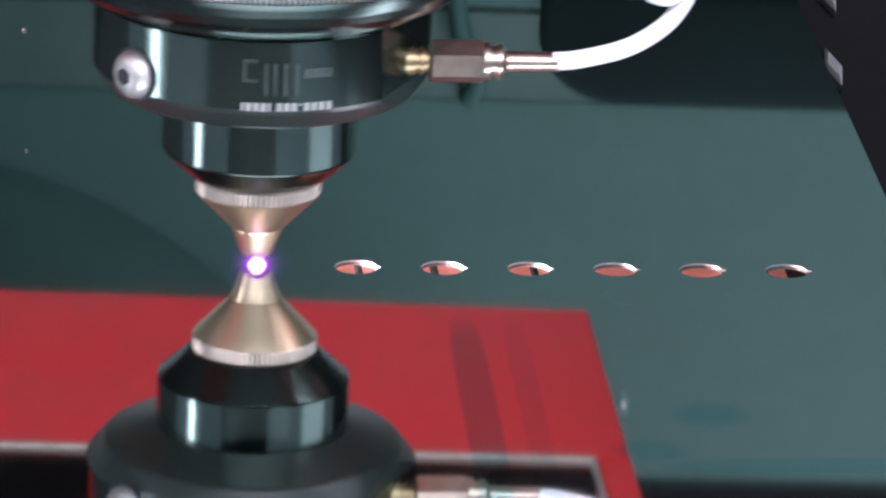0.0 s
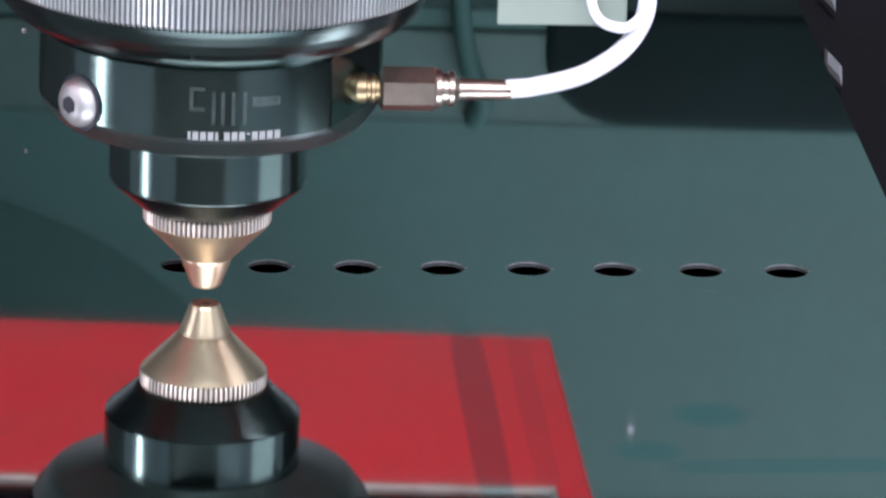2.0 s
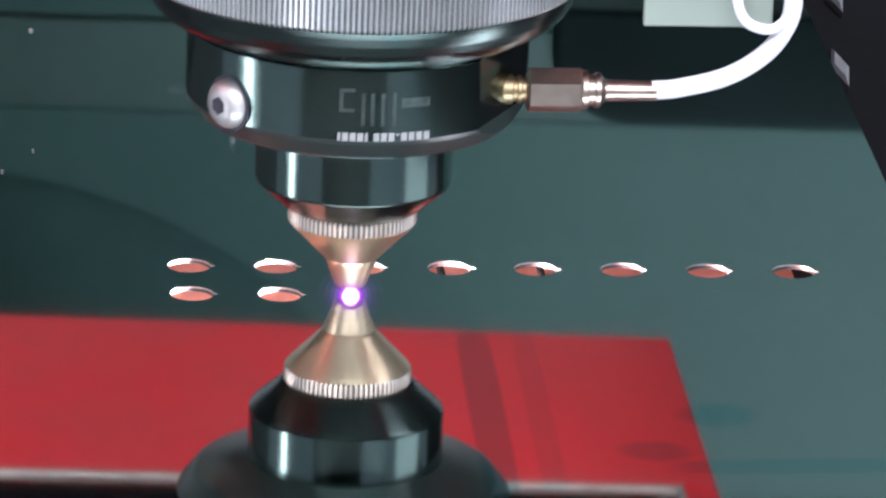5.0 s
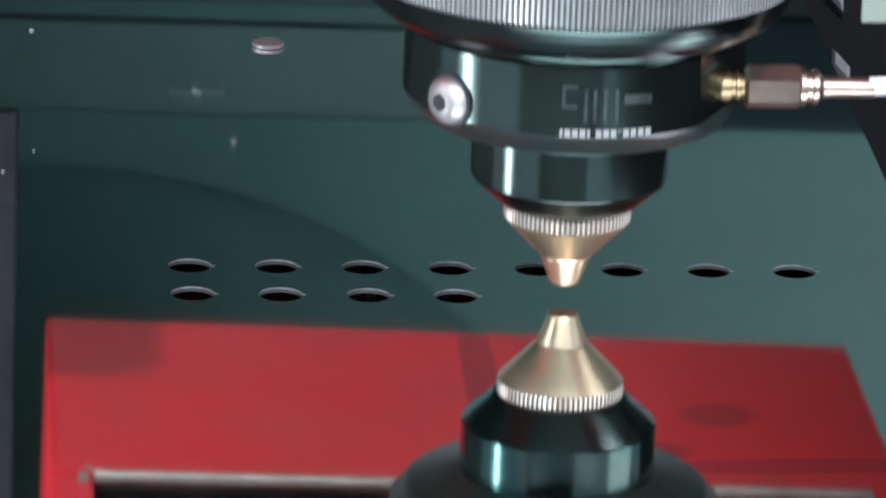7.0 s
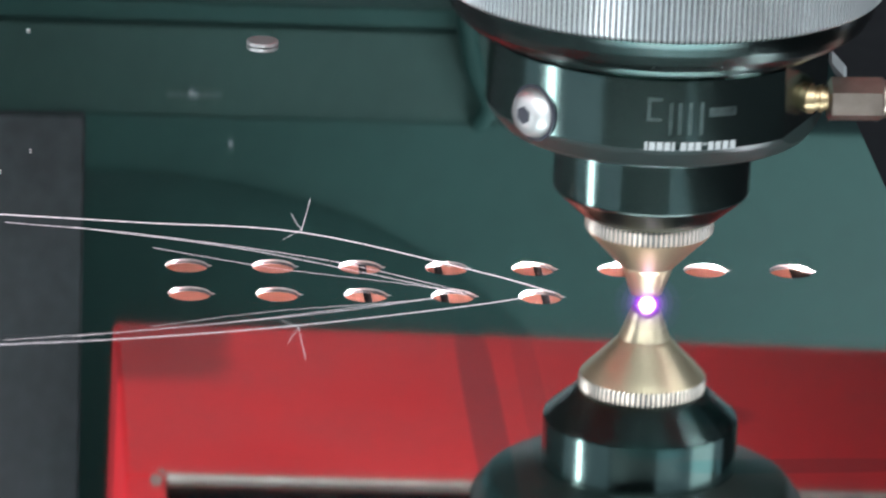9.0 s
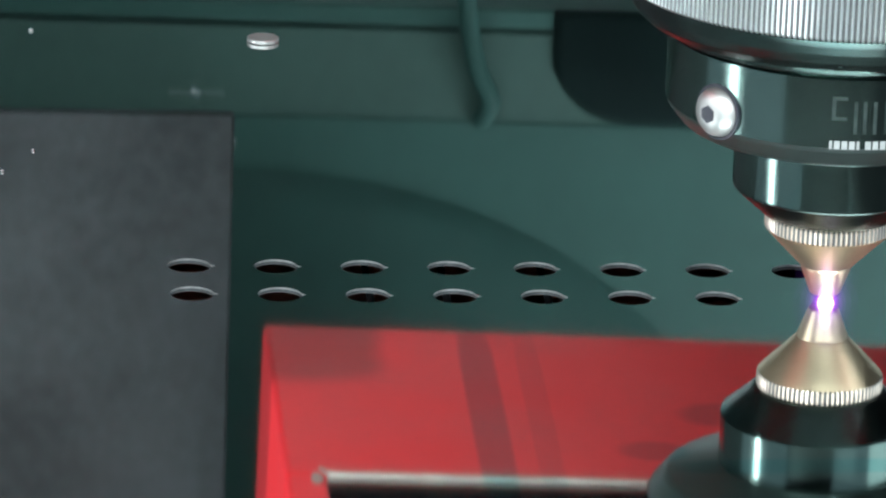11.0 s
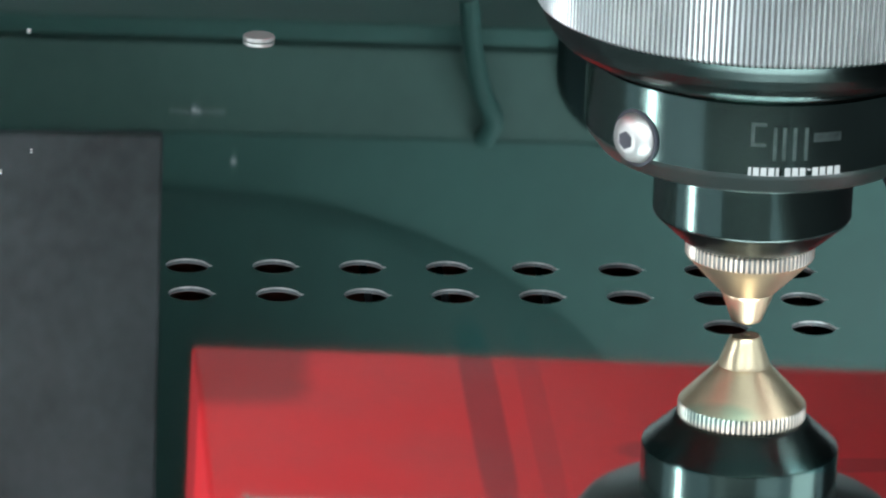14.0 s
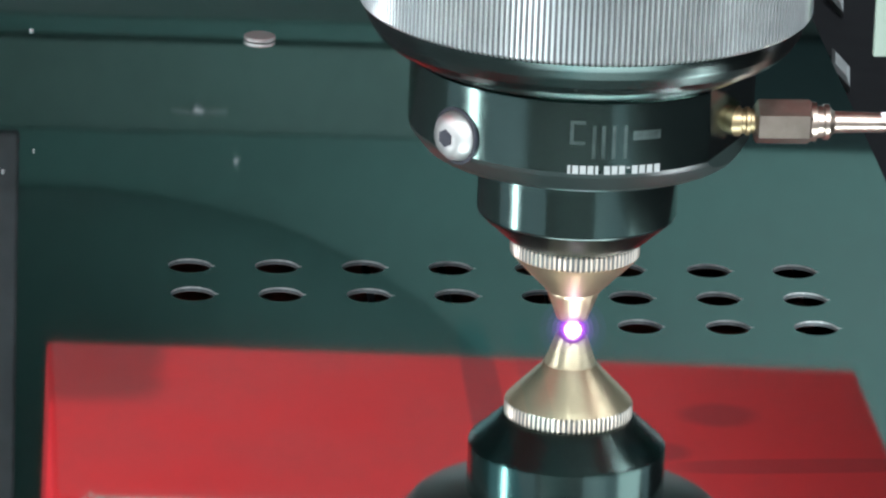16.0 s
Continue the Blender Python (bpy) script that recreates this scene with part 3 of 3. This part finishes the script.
# the partition is an unseen panel added to darken the head's centre reflection
for nm, b, mt in (("floor", (-4, 4, -4, 4, -0.95, -0.9), FLOOR), ("ceiling", (-4, 4, -4, 4, 3.2, 3.25), HALL), ("wall_north", (-4, 4, 3.0, 3.1, -0.9, 3.2), HALL),
                  ("partition", (-2.1, 0.75, -2.62, -2.5, -0.9, 1.25), DARK)):
    tagged(link_mesh(nm, box(*b), mt), "plain painted workshop " + nm.split("_")[0], nm.split("_")[0], kind="structure")


# ---- what moves ----
R = 0.00435


def head_rows():
    """Times of the nozzle: hole, end of cut, rise, cross, sink; it starts and ends each round on the hole's right rim."""
    plan = [((0, 1), 0.223, 0.30, 0.40, 0.36, 0.61, 0.68, 0.80), ((0, 0), 1.46, 1.60, 1.72, 1.62, 1.85, 1.90, 2.02),
            ((1, 0), 2.68, 2.80, 2.92, 2.90, 3.10, 3.12, 3.28), ((1, 1), 3.93, 4.07, 4.20, 4.18, 4.40, 4.40, 4.55),
            ((1, 2), 5.20, 5.32, 5.45, 5.41, 5.62, 5.68, 5.82), ((1, 3), 6.475, 6.62, 6.75, 6.72, 6.95, 6.93, 7.05),
            ((1, 4), 7.74, 7.85, 7.97, 7.95, 8.15, 8.15, 8.30), ((1, 5), 9.03, 9.12, 9.25, 9.20, 9.40, 9.45, 9.60),
            ((1, 6), 10.27, 10.40, 10.52, 10.48, 10.70, 10.70, 10.85), ((1, 7), 11.52, 11.62, 11.75, 11.75, 11.95, 12.00, 12.12),
            ((2, 7), 12.755, 12.83, 12.95, 12.95, 13.13, 13.15, 13.30), ((2, 6), 13.975, 14.08, 14.20, 14.18, 14.36, 14.40, 14.52),
            ((2, 5), 15.215, 15.30, 15.42, 15.37, 15.57, 15.68, 15.80), ((2, 4), 16.45, 17, 17.1, 17.1, 17.2, 17.3, 17.4)]
    place, lift = [], []
    for i, (h, end, up0, up1, go0, go1, down0, down1) in enumerate(plan):
        c = hole_at(*h)
        for k in range(13):
            a = 2 * math.pi * k / 12
            place.append((end - 0.35 + 0.35 * k / 12, c.x + R * math.cos(a), c.y + R * math.sin(a)))
        if i + 1 < len(plan):
            place.append((go0, c.x + R, c.y))
            nxt = hole_at(*plan[i + 1][0])
            place.append((go1, nxt.x + R, nxt.y))
        lift += [(up0, 0.0), (up1, 0.0050), (down0, 0.0050), (down1, 0.0)]
    return place, lift


def at(table, t):
    for a, b in zip(table, table[1:]):
        if a[0] <= t <= b[0]:
            s = (t - a[0]) / max(1e-9, b[0] - a[0])
            if len(a) == 2 or b[0] - a[0] > 0.05:
                s = s * s * (3 - 2 * s)
            return [p + (q - p) * s for p, q in zip(a[1:], b[1:])]
    return list(table[0][1:]) if t < table[0][0] else list(table[-1][1:])


ARCS = [(-1.0, 0.24), (0.97, 1.45), (2.15, 2.75), (3.45, 3.98), (4.68, 5.22), (5.95, 6.45), (7.2, 7.75), (8.45, 9.05), (9.75, 10.30), (11.0, 11.55),
        (12.2, 12.75), (13.45, 13.97), (14.75, 15.24), (15.96, 17.0)]
JETS = [(-1.0, 0.22), (1.15, 1.45), (2.42, 2.75), (3.65, 3.98), (4.9, 5.22), (6.15, 6.45), (7.37, 7.75), (8.68, 9.05), (9.95, 10.30), (11.2, 11.55),
        (12.42, 12.75), (13.66, 13.97), (14.9, 15.22)]


def motions():
    place, lift = head_rows()
    times = [round(k / 30, 5) for k in range(481)]
    path = {t: (*at(place, t), at(lift, t)[0]) for t in times}
    walk(head, [(t, pose(x, y, z)) for t, (x, y, z) in path.items()])
    # the carriage dips a little at the front as it runs along the uneven rail
    hinge = Vector((0, 0.15, 0.1))
    rock = {t: pose(0, 0, 0, max(0.0, 12 * (x - 0.02)), 0, 0) for t, (x, y, z) in path.items()}
    walk(carriage, [(t, pose(x, y, 0) @ Matrix.Translation(hinge) @ rock[t] @ Matrix.Translation(-hinge)) for t, (x, y, z) in path.items()])
    for ob in (cover, shade_plate):
        walk(ob, [(t, pose(x, y, 0)) for t, (x, y, z) in path.items()])
    walk(beam, [(t, pose(0, y, 0)) for t, (x, y, z) in path.items()])

    def lit(t, spans):
        return any(a <= t < b for a, b in spans)

    walk(spark, [(t, pose(x, y - 0.0028, 0.0 if lit(t, ARCS) else 0.060 + z)) for t, (x, y, z) in path.items()])
    walk(jet, [(t, pose(x, y, 0.0 if lit(t, JETS) else 0.105 + z)) for t, (x, y, z) in path.items()])
    for ob, (row, col, end) in zip(slugs, CUTS):
        c = hole_at(row, col)
        rest = (c.x, c.y, -0.0024, 1.0, 2.0 * (row - 1), 0) if col == 7 else (c.x + 0.004, c.y - 0.003, -0.0505, 6, 9, 40)
        rows = [(0.0, pose(*c)), (end, pose(*c)), (end + 0.1, pose(*rest)), (max(16.0, end + 0.2), pose(*rest))]
        walk(ob, rows)
    walk(disc, [(0.0, pose(0.0249, 0.1695, 0)), (6.0, pose(0.0249, 0.1695, 0)), (9.5, pose(0.0242, 0.1715, 0)), (12.0, pose(0.0238, 0.1745, 0)), (16.0, pose(0.0230, 0.1752, 0))])
    for ob, (t0, t1) in streaks:
        gone = pose(0, 0, -0.5)
        rows = [(0.0, gone), (t0 - 0.067, gone), (t0 - 0.034, pose(0, 0, 0)), (t1, pose(0, 0, 0)), (t1 + 0.034, gone), (16.0, gone)]
        walk(ob, [r for r in rows if r[0] >= 0])


motions()
